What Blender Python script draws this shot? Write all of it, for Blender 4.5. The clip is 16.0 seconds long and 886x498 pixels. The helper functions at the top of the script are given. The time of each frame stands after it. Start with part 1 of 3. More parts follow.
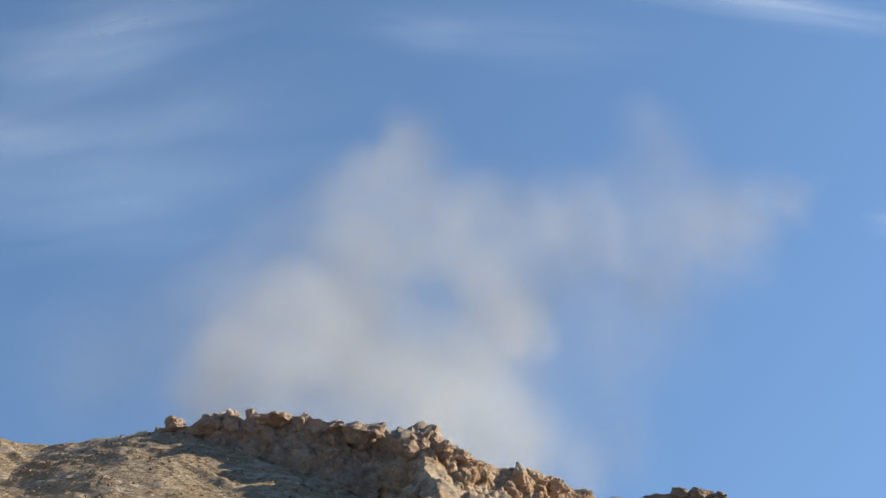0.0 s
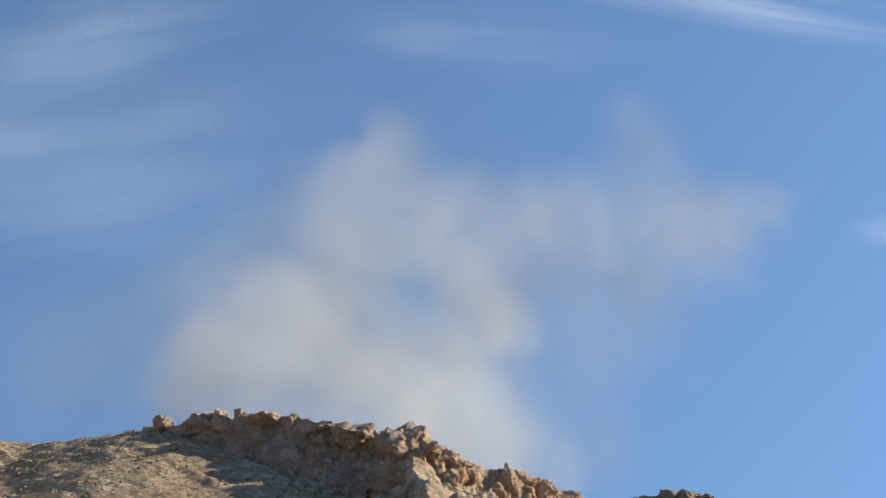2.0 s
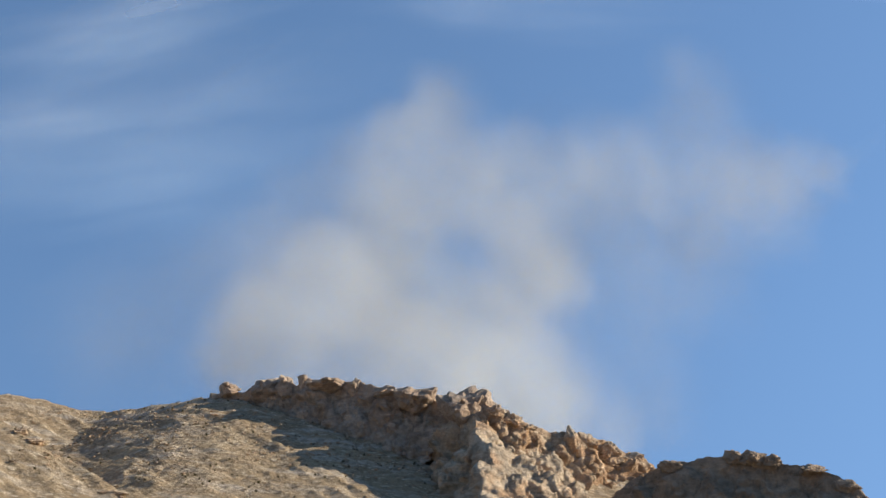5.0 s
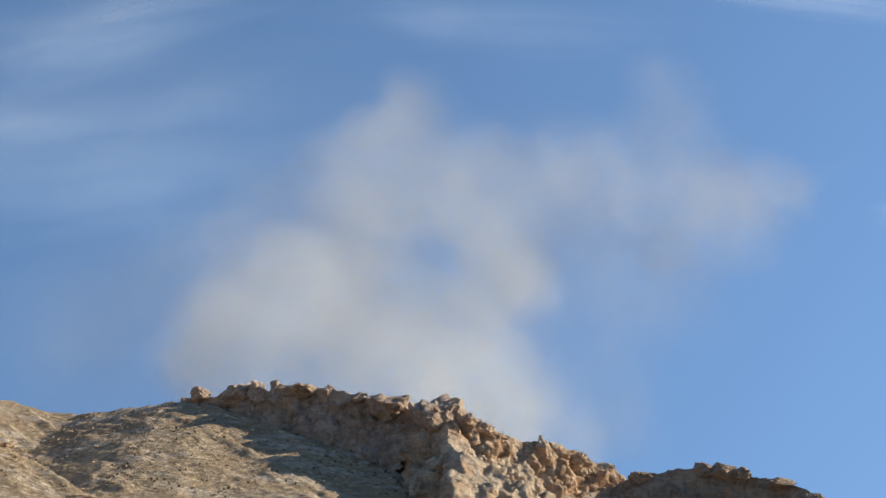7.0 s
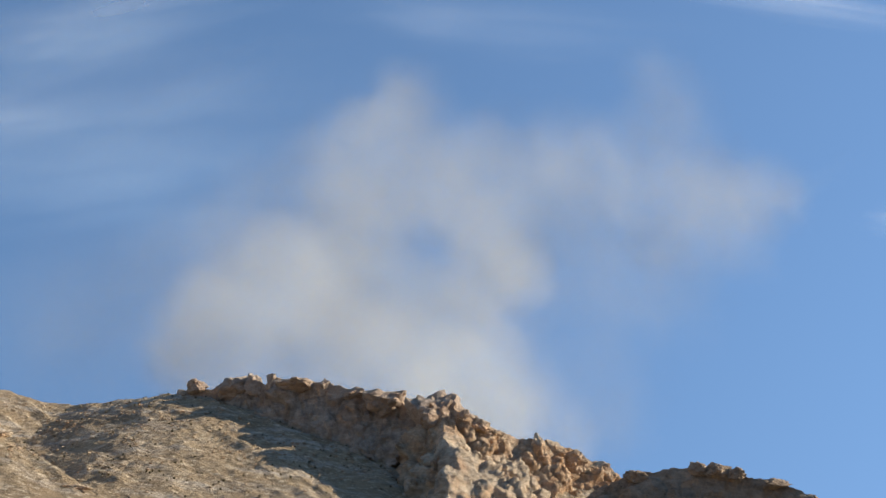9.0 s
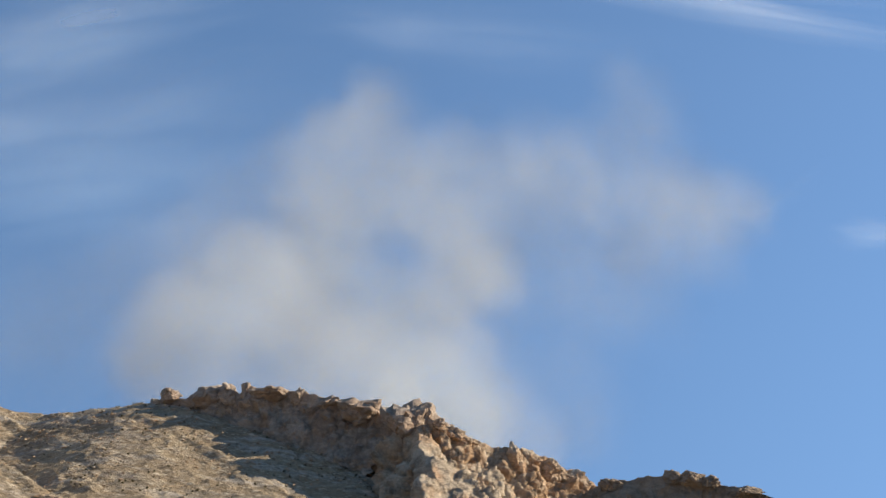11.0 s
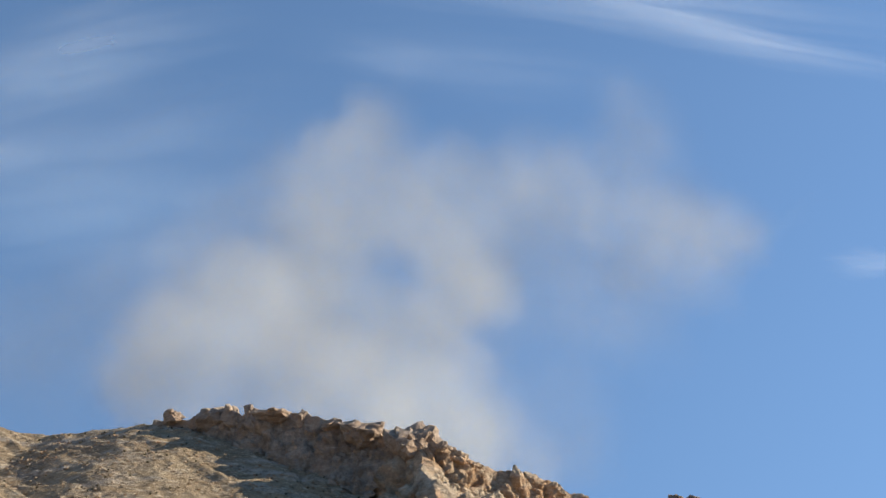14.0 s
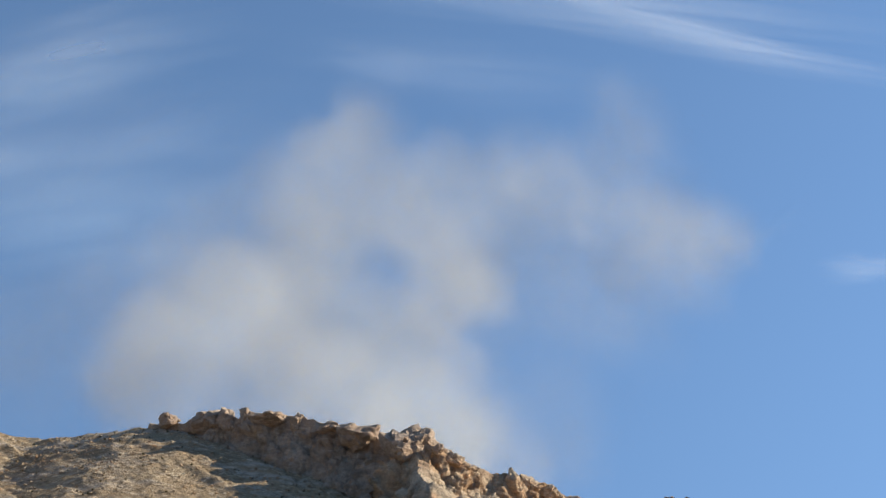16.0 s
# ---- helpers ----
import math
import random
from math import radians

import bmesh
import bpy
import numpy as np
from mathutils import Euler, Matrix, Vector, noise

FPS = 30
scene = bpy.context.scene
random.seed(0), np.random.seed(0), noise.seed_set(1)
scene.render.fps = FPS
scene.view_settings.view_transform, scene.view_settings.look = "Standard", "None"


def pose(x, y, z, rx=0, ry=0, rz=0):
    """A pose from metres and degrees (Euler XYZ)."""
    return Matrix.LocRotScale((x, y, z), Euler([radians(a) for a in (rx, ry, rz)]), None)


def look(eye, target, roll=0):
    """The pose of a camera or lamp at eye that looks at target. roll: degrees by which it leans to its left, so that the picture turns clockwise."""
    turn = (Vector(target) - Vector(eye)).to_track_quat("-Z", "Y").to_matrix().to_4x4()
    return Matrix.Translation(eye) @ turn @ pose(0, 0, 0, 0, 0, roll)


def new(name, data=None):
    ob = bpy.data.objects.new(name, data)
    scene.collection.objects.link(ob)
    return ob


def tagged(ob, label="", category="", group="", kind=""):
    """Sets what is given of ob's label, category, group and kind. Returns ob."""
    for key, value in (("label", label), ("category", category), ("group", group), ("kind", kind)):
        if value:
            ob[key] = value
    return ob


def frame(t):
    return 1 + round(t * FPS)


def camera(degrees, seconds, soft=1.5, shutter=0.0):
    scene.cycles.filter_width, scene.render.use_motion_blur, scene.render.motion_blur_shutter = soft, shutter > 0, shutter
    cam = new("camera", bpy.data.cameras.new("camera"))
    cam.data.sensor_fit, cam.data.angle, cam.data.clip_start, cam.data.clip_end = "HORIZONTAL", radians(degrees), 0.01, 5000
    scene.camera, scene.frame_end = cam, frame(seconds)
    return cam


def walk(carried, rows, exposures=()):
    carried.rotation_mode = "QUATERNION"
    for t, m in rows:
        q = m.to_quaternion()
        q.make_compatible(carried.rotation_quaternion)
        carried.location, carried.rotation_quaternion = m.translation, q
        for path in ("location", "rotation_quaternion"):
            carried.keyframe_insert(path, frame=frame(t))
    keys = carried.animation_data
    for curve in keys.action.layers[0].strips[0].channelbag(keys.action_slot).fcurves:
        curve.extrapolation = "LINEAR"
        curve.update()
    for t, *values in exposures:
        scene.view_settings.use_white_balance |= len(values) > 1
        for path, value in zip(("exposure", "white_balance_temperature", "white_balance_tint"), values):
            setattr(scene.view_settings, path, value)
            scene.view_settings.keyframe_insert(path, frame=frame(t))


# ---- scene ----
cam = camera(44.8, 16.0, soft=1.5)
PATH = [
    (0.0, 15.962, 0.367, -0.817),
    (0.5, 16.003, 0.232, -0.955),
    (1.0, 15.999, 0.064, -1.112),
    (1.5, 16.003, 0.096, -1.321),
    (2.0, 16.004, 0.102, -1.445),
    (2.5, 15.184, 0.120, -1.607),
    (3.0, 14.471, 0.232, -1.505),
    (3.5, 14.100, 0.800, 0.000),
    (4.0, 13.981, 0.872, 1.378),
    (4.2, 13.997, 0.839, 1.681),
    (6.3, 14.428, -0.277, 1.206),
    (6.5, 14.462, -0.298, 0.884),
    (7.0, 14.561, -0.308, 0.341),
    (7.5, 14.602, -0.294, 0.167),
    (8.0, 14.607, -0.681, 0.010),
    (8.5, 14.502, -0.965, 0.069),
    (9.0, 14.355, -1.113, 0.051),
    (11.5, 14.983, -0.823, -1.355),
    (12.0, 15.148, -0.858, -1.316),
    (12.5, 15.419, -0.989, -1.171),
    (13.0, 15.676, -0.979, -1.025),
    (13.5, 15.980, -1.091, -0.952),
    (14.0, 16.017, -1.175, -1.100),
    (14.5, 16.038, -1.240, -1.221),
    (15.0, 16.095, -1.301, -1.272),
    (15.5, 16.196, -1.242, -1.193),
    (16.0, 16.163, -1.009, -1.293),
]
walk(cam, [(t, pose(0, 0, 1.6, 90 + p, r, y)) for t, p, r, y in PATH], exposures=[(0, 0.57), (16, 0.57)])

# ---- daylight ----
SUN_AZ, SUN_EL = 79.0, 22.0  # degrees clockwise from the view's axis (+y), above the horizon
sun_dir = Vector((math.sin(radians(SUN_AZ)) * math.cos(radians(SUN_EL)),
                  math.cos(radians(SUN_AZ)) * math.cos(radians(SUN_EL)), math.sin(radians(SUN_EL))))
world = bpy.data.worlds.new("sky")
scene.world = world
world.use_nodes = True
wn = world.node_tree
wn.nodes.clear()
sky = wn.nodes.new("ShaderNodeTexSky")
sky.sky_type, sky.sun_disc = "NISHITA", False
sky.sun_elevation, sky.sun_rotation = radians(SUN_EL), radians(SUN_AZ)
sky.altitude, sky.air_density, sky.dust_density, sky.ozone_density = 900, 1.0, 0.0, 1.5
# the clear upland sky hardly pales towards the horizon: look it up a little higher
way = wn.nodes.new("ShaderNodeTexCoord")
lift = wn.nodes.new("ShaderNodeMapping")
lift.inputs["Scale"].default_value = (1, 1, 0.5)
lift.inputs["Location"].default_value = (0, 0, 0.5)
unit_way = wn.nodes.new("ShaderNodeVectorMath")
unit_way.operation = "NORMALIZE"
wn.links.new(way.outputs["Generated"], lift.inputs[0])
wn.links.new(lift.outputs[0], unit_way.inputs[0])
wn.links.new(unit_way.outputs[0], sky.inputs[0])
tint = wn.nodes.new("ShaderNodeMix")
tint.data_type, tint.blend_type = "RGBA", "MULTIPLY"
tint.inputs[0].default_value = 1.0
tint.inputs[7].default_value = (0.87, 0.98, 1.05, 1)
back = wn.nodes.new("ShaderNodeBackground")
back.inputs[1].default_value = 0.130
wout = wn.nodes.new("ShaderNodeOutputWorld")
wn.links.new(sky.outputs[0], tint.inputs[6])
wn.links.new(tint.outputs[2], back.inputs[0])
wn.links.new(back.outputs[0], wout.inputs[0])

sun = new("sun", bpy.data.lights.new("sun", "SUN"))
sun.data.energy, sun.data.angle, sun.data.color = 5.0, radians(0.55), (1.0, 0.92, 0.80)
sun.matrix_world = look(sun_dir * 500, (0, 0, 0))
scene.cycles.transparent_max_bounces = 64


# ---- materials ----
def material(name):
    m = bpy.data.materials.new(name)
    m.use_nodes = True
    m.node_tree.nodes.clear()
    return m, m.node_tree


def node(tree, kind, **inputs):
    n = tree.nodes.new(kind)
    for k, v in inputs.items():
        n.inputs[k.replace("_", " ")].default_value = v
    return n


def ramp(tree, source, stops):
    r = tree.nodes.new("ShaderNodeValToRGB")
    while len(r.color_ramp.elements) < len(stops):
        r.color_ramp.elements.new(0.5)
    for e, (p, c) in zip(r.color_ramp.elements, stops):
        e.position, e.color = p, (c, c, c, 1) if isinstance(c, float) else (*c, 1)
    tree.links.new(source, r.inputs[0])
    return r.outputs[0]


def noise_out(tree, coord, scale, detail=6, rough=0.6, stretch=None, turn=None):
    if stretch or turn:
        mp = tree.nodes.new("ShaderNodeMapping")
        mp.inputs["Scale"].default_value = stretch or (1, 1, 1)
        mp.inputs["Rotation"].default_value = turn or (0, 0, 0)
        tree.links.new(coord, mp.inputs[0])
        coord = mp.outputs[0]
    n = node(tree, "ShaderNodeTexNoise", Scale=scale, Detail=detail, Roughness=rough)
    tree.links.new(coord, n.inputs["Vector"])
    return n.outputs["Fac"]


def mix(tree, fac, a, b, blend="MIX"):
    m = tree.nodes.new("ShaderNodeMix")
    m.data_type, m.blend_type = "RGBA", blend
    for slot, v in ((0, fac), (6, a), (7, b)):
        if isinstance(v, (int, float)):
            m.inputs[slot].default_value = v
        elif isinstance(v, tuple):
            m.inputs[slot].default_value = (*v, 1)
        else:
            tree.links.new(v, m.inputs[slot])
    return m.outputs[2]


def finish(tree, color, heights, rough=0.95):
    """Diffuse rock or soil with bumps (source, metres)."""
    b = node(tree, "ShaderNodeBsdfPrincipled", Roughness=rough)
    b.inputs["Specular IOR Level"].default_value = 0.15
    tree.links.new(color, b.inputs["Base Color"])
    normal = None
    for src, dist in heights:
        bump = node(tree, "ShaderNodeBump", Strength=1.0, Distance=dist)
        tree.links.new(src, bump.inputs["Height"])
        if normal:
            tree.links.new(normal, bump.inputs["Normal"])
        normal = bump.outputs[0]
    tree.links.new(normal, b.inputs["Normal"])
    out = tree.nodes.new("ShaderNodeOutputMaterial")
    tree.links.new(b.outputs[0], out.inputs[0])


def rock_material(name, pale, warm, dark, warm_amount):
    m, t = material(name)
    co = t.nodes.new("ShaderNodeTexCoord").outputs["Object"]
    big = noise_out(t, co, 0.13, 4)
    mid = noise_out(t, co, 0.55, 8, 0.65)
    fine = noise_out(t, co, 2.6, 8, 0.7)
    beds = noise_out(t, co, 0.5, 6, 0.6, (0.5, 0.5, 2.4), (0.25, 0.3, 0))
    c = mix(t, ramp(t, big, [(0.5 - warm_amount, 0.0), (0.62 - warm_amount * 0.5, 1.0)]), pale, warm)
    c = mix(t, ramp(t, mid, [(0.42, 0.0), (0.66, 0.85)]), c, dark)
    c = mix(t, ramp(t, beds, [(0.52, 0.0), (0.68, 0.55)]), c, tuple(min(1, v * 1.35) for v in pale))
    c = mix(t, 0.55, c, ramp(t, fine, [(0.3, 0.5), (0.7, 1.0)]), "MULTIPLY")
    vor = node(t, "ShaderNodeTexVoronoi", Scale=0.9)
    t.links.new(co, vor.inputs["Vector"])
    # pits: dented by the bump, with cavity shade also multiplied into the colour
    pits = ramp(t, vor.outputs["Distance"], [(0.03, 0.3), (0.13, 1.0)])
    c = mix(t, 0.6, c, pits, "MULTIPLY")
    finish(t, c, [(mid, 0.8), (fine, 0.35), (pits, 0.12)])
    return m


ROCK = rock_material("limestone", (0.66, 0.515, 0.35), (0.64, 0.40, 0.225), (0.28, 0.20, 0.125), 0.06)
ROCK_GREY = rock_material("weathered_limestone", (0.58, 0.445, 0.32), (0.54, 0.365, 0.235), (0.30, 0.225, 0.165), 0.05)
ROCK_WARM = rock_material("orange_limestone", (0.60, 0.46, 0.31), (0.60, 0.37, 0.20), (0.27, 0.17, 0.10), 0.14)
# brown rock for the hump, darkened: part of its shade is in the colour
ROCK_SHADED = rock_material("shaded_brown_rock", (0.48, 0.355, 0.24), (0.45, 0.31, 0.195), (0.22, 0.165, 0.108), 0.05)


def soil_material():
    m, t = material("stony_soil")
    co = t.nodes.new("ShaderNodeTexCoord").outputs["Object"]
    big = noise_out(t, co, 0.07, 5, 0.6)
    beds = noise_out(t, co, 0.16, 8, 0.68, (0.35, 2.0, 1.0), (0, 0, 0.72))
    mid = noise_out(t, co, 0.8, 8, 0.7)
    fine = noise_out(t, co, 3.5, 6, 0.75)
    c = mix(t, ramp(t, big, [(0.40, 0.0), (0.62, 1.0)]), (0.43, 0.305, 0.175), (0.51, 0.375, 0.22))
    c = mix(t, ramp(t, beds, [(0.49, 0.0), (0.63, 0.85)]), c, (0.66, 0.55, 0.42))
    c = mix(t, ramp(t, mid, [(0.48, 0.0), (0.66, 0.75)]), c, (0.22, 0.162, 0.10))
    c = mix(t, 0.6, c, ramp(t, fine, [(0.28, 0.4), (0.72, 1.0)]), "MULTIPLY")
    # broken pale stone lying in rows along the bedding
    flecks = noise_out(t, co, 1.0, 5, 0.7, (0.55, 1.6, 1.0), (0, 0, 0.72))
    c = mix(t, ramp(t, flecks, [(0.55, 0.0), (0.63, 0.8)]), c, (0.70, 0.56, 0.38))
    finish(t, c, [(mid, 0.55), (fine, 0.22), (flecks, 0.3)])
    return m


SOIL = soil_material()


def shrub_material():
    m, t = material("dry_scrub")
    co = t.nodes.new("ShaderNodeTexCoord").outputs["Object"]
    n = noise_out(t, co, 0.6, 3)
    finish(t, ramp(t, n, [(0.35, (0.12, 0.10, 0.055)), (0.65, (0.2, 0.16, 0.09))]), [(n, 0.05)])
    return m


SCRUB = shrub_material()


def haze_material(name, amount, color, scale, stretch=(1, 1, 1), ragged=1.6, detail=5, rim_gain=2.5, gain=1.3):
    """Thin drifting matter: lets most light through and scatters the rest both ways. Each sheet frays out to its rim by its stored density."""
    m, t = material(name)
    co = t.nodes.new("ShaderNodeTexCoord").outputs["Object"]
    n = noise_out(t, co, scale, detail, 0.55, stretch)
    thick = t.nodes.new("ShaderNodeAttribute")
    thick.attribute_name = "wisp"

    def calc(op, a, b, clamp=False):
        k = t.nodes.new("ShaderNodeMath")
        k.operation, k.use_clamp = op, clamp
        for slot, v in enumerate((a, b)):
            if isinstance(v, float):
                k.inputs[slot].default_value = v
            else:
                t.links.new(v, k.inputs[slot])
        return k.outputs[0]
    wisp = thick.outputs["Fac"]
    fray = calc("MULTIPLY", calc("SUBTRACT", n, 0.5), ragged)
    body = calc("ADD", calc("MULTIPLY", wisp, gain), fray, True)
    rim = calc("MULTIPLY", calc("MULTIPLY", body, calc("MULTIPLY", wisp, rim_gain, True)), amount)
    d = node(t, "ShaderNodeBsdfDiffuse", Color=(*color, 1))
    tr = node(t, "ShaderNodeBsdfTranslucent", Color=(*color, 1))
    both = t.nodes.new("ShaderNodeMixShader")
    both.inputs[0].default_value = 0.5
    t.links.new(d.outputs[0], both.inputs[1])
    t.links.new(tr.outputs[0], both.inputs[2])
    clear = t.nodes.new("ShaderNodeBsdfTransparent")
    top = t.nodes.new("ShaderNodeMixShader")
    t.links.new(rim, top.inputs[0])
    t.links.new(clear.outputs[0], top.inputs[1])
    t.links.new(both.outputs[0], top.inputs[2])
    out = t.nodes.new("ShaderNodeOutputMaterial")
    t.links.new(top.outputs[0], out.inputs[0])
    return m


DUST = [haze_material("dust_" + n, a, (0.775, 0.80, 0.79), 0.06, (1, 1, 1), 2.0) for n, a in
        (("veil", 0.026), ("thin", 0.052), ("medium", 0.08), ("thick", 0.135))]
CLOUD = [haze_material("cirrus_" + n, a, (0.95, 0.95, 0.95), 1.5, (1, 2.6, 1), 1.9, 4, 0.9, 0.75) for n, a in
         (("faint", 0.09), ("thin", 0.22), ("light", 0.24), ("bright", 0.34))]


# ---- noise for shapes ----
def hash3(i, j, k, seed):
    h = (i * 374761393 + j * 668265263 + k * 2147483647 + seed * 974634777) & 0xFFFFFFFF
    h = ((h ^ (h >> 13)) * 1274126177) & 0xFFFFFFFF
    h = ((h ^ (h >> 16)) * 2246822519) & 0xFFFFFFFF
    return ((h ^ (h >> 15)) & 0xFFFFFF) / float(0xFFFFFF)


def smooth_noise(p, seed=0):
    """Value noise, -1 to 1, for points (n, 3)."""
    f = np.floor(p).astype(np.int64)
    w = p - f
    w = w * w * w * (w * (w * 6 - 15) + 10)
    total = 0
    for a in (0, 1):
        for b in (0, 1):
            for c in (0, 1):
                k = (w[:, 0] if a else 1 - w[:, 0]) * (w[:, 1] if b else 1 - w[:, 1]) * (w[:, 2] if c else 1 - w[:, 2])
                total = total + k * hash3(f[:, 0] + a, f[:, 1] + b, f[:, 2] + c, seed)
    return total * 2 - 1


def fractal(p, octaves=4, gain=0.5, seed=0, ridged=False):
    total, amp, norm = 0, 1.0, 0
    for o in range(octaves):
        n = smooth_noise(p * 2.03 ** o + o * 17.3, seed + o)
        total = total + amp * (1 - 2 * np.abs(n) if ridged else n)
        norm += amp
        amp *= gain
    return total / norm


def blocks(p, seed=0):
    """Cracked blocks: a random level for each cell, and the gap to the next cell."""
    f = np.floor(p).astype(np.int64)
    d1, d2, level = np.full(len(p), 9.0), np.full(len(p), 9.0), np.zeros(len(p))
    for a in (-1, 0, 1):
        for b in (-1, 0, 1):
            for c in (-1, 0, 1):
                i, j, k = f[:, 0] + a, f[:, 1] + b, f[:, 2] + c
                q = np.stack([i + hash3(i, j, k, seed), j + hash3(i, j, k, seed + 1), k + hash3(i, j, k, seed + 2)], 1)
                d = np.linalg.norm(q - p, axis=1)
                near = d < d1
                d2 = np.where(near, d1, np.minimum(d2, d))
                slant = sum((p[:, m] - q[:, m]) * (hash3(i, j, k, seed + 4 + m) - 0.5) for m in range(3))
                level = np.where(near, hash3(i, j, k, seed + 3) + 0.9 * slant, level)
                d1 = np.where(near, d, d1)
    return level * 2 - 1, d2 - d1


def mesh_from(name, verts, faces, mat, smooth=True):
    me = bpy.data.meshes.new(name)
    me.from_pydata([tuple(v) for v in verts], [], faces)
    me.materials.append(mat)
    if smooth:
        me.polygons.foreach_set("use_smooth", [True] * len(me.polygons))
    me.update()
    return me


def grid_faces(rows, cols):
    a = np.arange(rows * cols).reshape(rows, cols)
    return np.stack([a[:-1, :-1], a[:-1, 1:], a[1:, 1:], a[1:, :-1]], -1).reshape(-1, 4).tolist()


def grid_normals(g):
    n = np.cross(np.gradient(g, axis=1), np.gradient(g, axis=0))
    return n / np.maximum(np.linalg.norm(n, axis=2, keepdims=True), 1e-9)


# ---- ground: valley floor, hill slope and near spur in one sheet ----
RIDGE_X = [-3000, -400, -93.0, -86.9, -81.2, -75.5, -71.6, -63.8, -58.0, -53.3, -49.5, -42, -34, -24, -14, -4, 5, 15, 30, 45, 60, 90, 3000]
RIDGE_Z = [26, 30, 26.2, 25.1, 24.0, 22.8, 22.4, 23.2, 24.0, 24.6, 24.5, 23.2, 20.6, 18, 14.6, 11, 9.5, 9.5, 8, 4, 1, 0, 0]
RIDGE_Y = [214, 214, 211.2, 210.1, 210.0, 210.0, 210.0, 208.2, 206.7, 205.5, 204.4, 202, 199, 195, 191, 187, 186, 188, 195, 200, 205, 210, 210]


def ground_height(x, y):
    zc, yc = np.interp(x, RIDGE_X, RIDGE_Z), np.interp(x, RIDGE_X, RIDGE_Y)
    d = yc - y
    front = zc - 0.43 * (np.sqrt(d * d + 16) - 4)
    behind = zc - 0.22 * (np.sqrt(d * d + 16) - 4)
    z = np.where(d > 0, front, behind)
    # spur that comes down towards the viewer
    ax, ay, bx, by = -73.0, 150.0, -38.0, 134.0
    s = ((x - ax) * (bx - ax) + (y - ay) * (by - ay)) / ((bx - ax) ** 2 + (by - ay) ** 2)
    side = ((x - ax) * (by - ay) - (y - ay) * (bx - ax)) / math.hypot(bx - ax, by - ay)
    crest = 19.0 - 17.6 * np.clip(s, -1.5, 2)
    spur = crest - np.where(side > 0, 0.26, 0.85) * (np.sqrt(side * side + 1) - 1)
    z = np.maximum(z, spur)
    # valley floor, rounded into the foot of the hill
    z = 0.5 * (z + np.sqrt(z * z + 6)) - 0.3
    return z


def stretched(lo, hi, step, far, n):
    mid = np.arange(lo, hi, step)
    out = np.geomspace(step * 2, far, n)
    return np.concatenate([lo - out[::-1], mid, mid[-1] + out])


gx, gy = stretched(-84, 66, 0.34, 2900, 34), stretched(128, 216, 0.36, 2900, 34)
GX, GY = np.meshgrid(gx, gy)
flat = np.stack([GX.ravel(), GY.ravel(), np.zeros(GX.size)], 1)
GZ = ground_height(flat[:, 0], flat[:, 1])
on_hill = np.clip(GZ / 6, 0, 1)
along = np.stack([flat[:, 0] * 0.76 - flat[:, 1] * 0.65, flat[:, 0] * 0.65 + flat[:, 1] * 0.76, flat[:, 2]], 1)
rough = 0.4 * fractal(flat / 9, 4, 0.5, 5) + 0.30 * fractal(flat / 1.7, 3, 0.55, 9)
rough += 0.55 * fractal(along * np.array([1 / 18, 1 / 3.4, 1]), 3, 0.5, 21, True)
# ledges of harder beds that run down across the slope
bed = along[:, 1] / 3.4 + 0.9 * fractal(along / 13, 3, 0.5, 31)
bed = bed - np.floor(bed)
ledge = np.minimum(bed / 0.8, (1 - bed) / 0.2) * np.clip(0.3 + 1.6 * smooth_noise(along * np.array([1 / 11, 1 / 5, 1]), 33), 0, 1)
rough += 0.5 * ledge
level, gap = blocks(flat / np.array([2.2, 1.5, 1]), 3)
rough += 0.30 * level * np.clip(gap * 3, 0, 1)
GZ = GZ + rough * (0.08 + 0.6 * on_hill) * np.where(np.abs(flat[:, 0]) + np.abs(flat[:, 1] - 160) < 400, 1, 0.3)
ground_mesh = mesh_from("ground", np.stack([flat[:, 0], flat[:, 1], GZ], 1), grid_faces(len(gy), len(gx)), SOIL)
ground = tagged(new("ground", ground_mesh), "dry brown stony hillside with pale bedding streaks", "hillside", kind="structure")


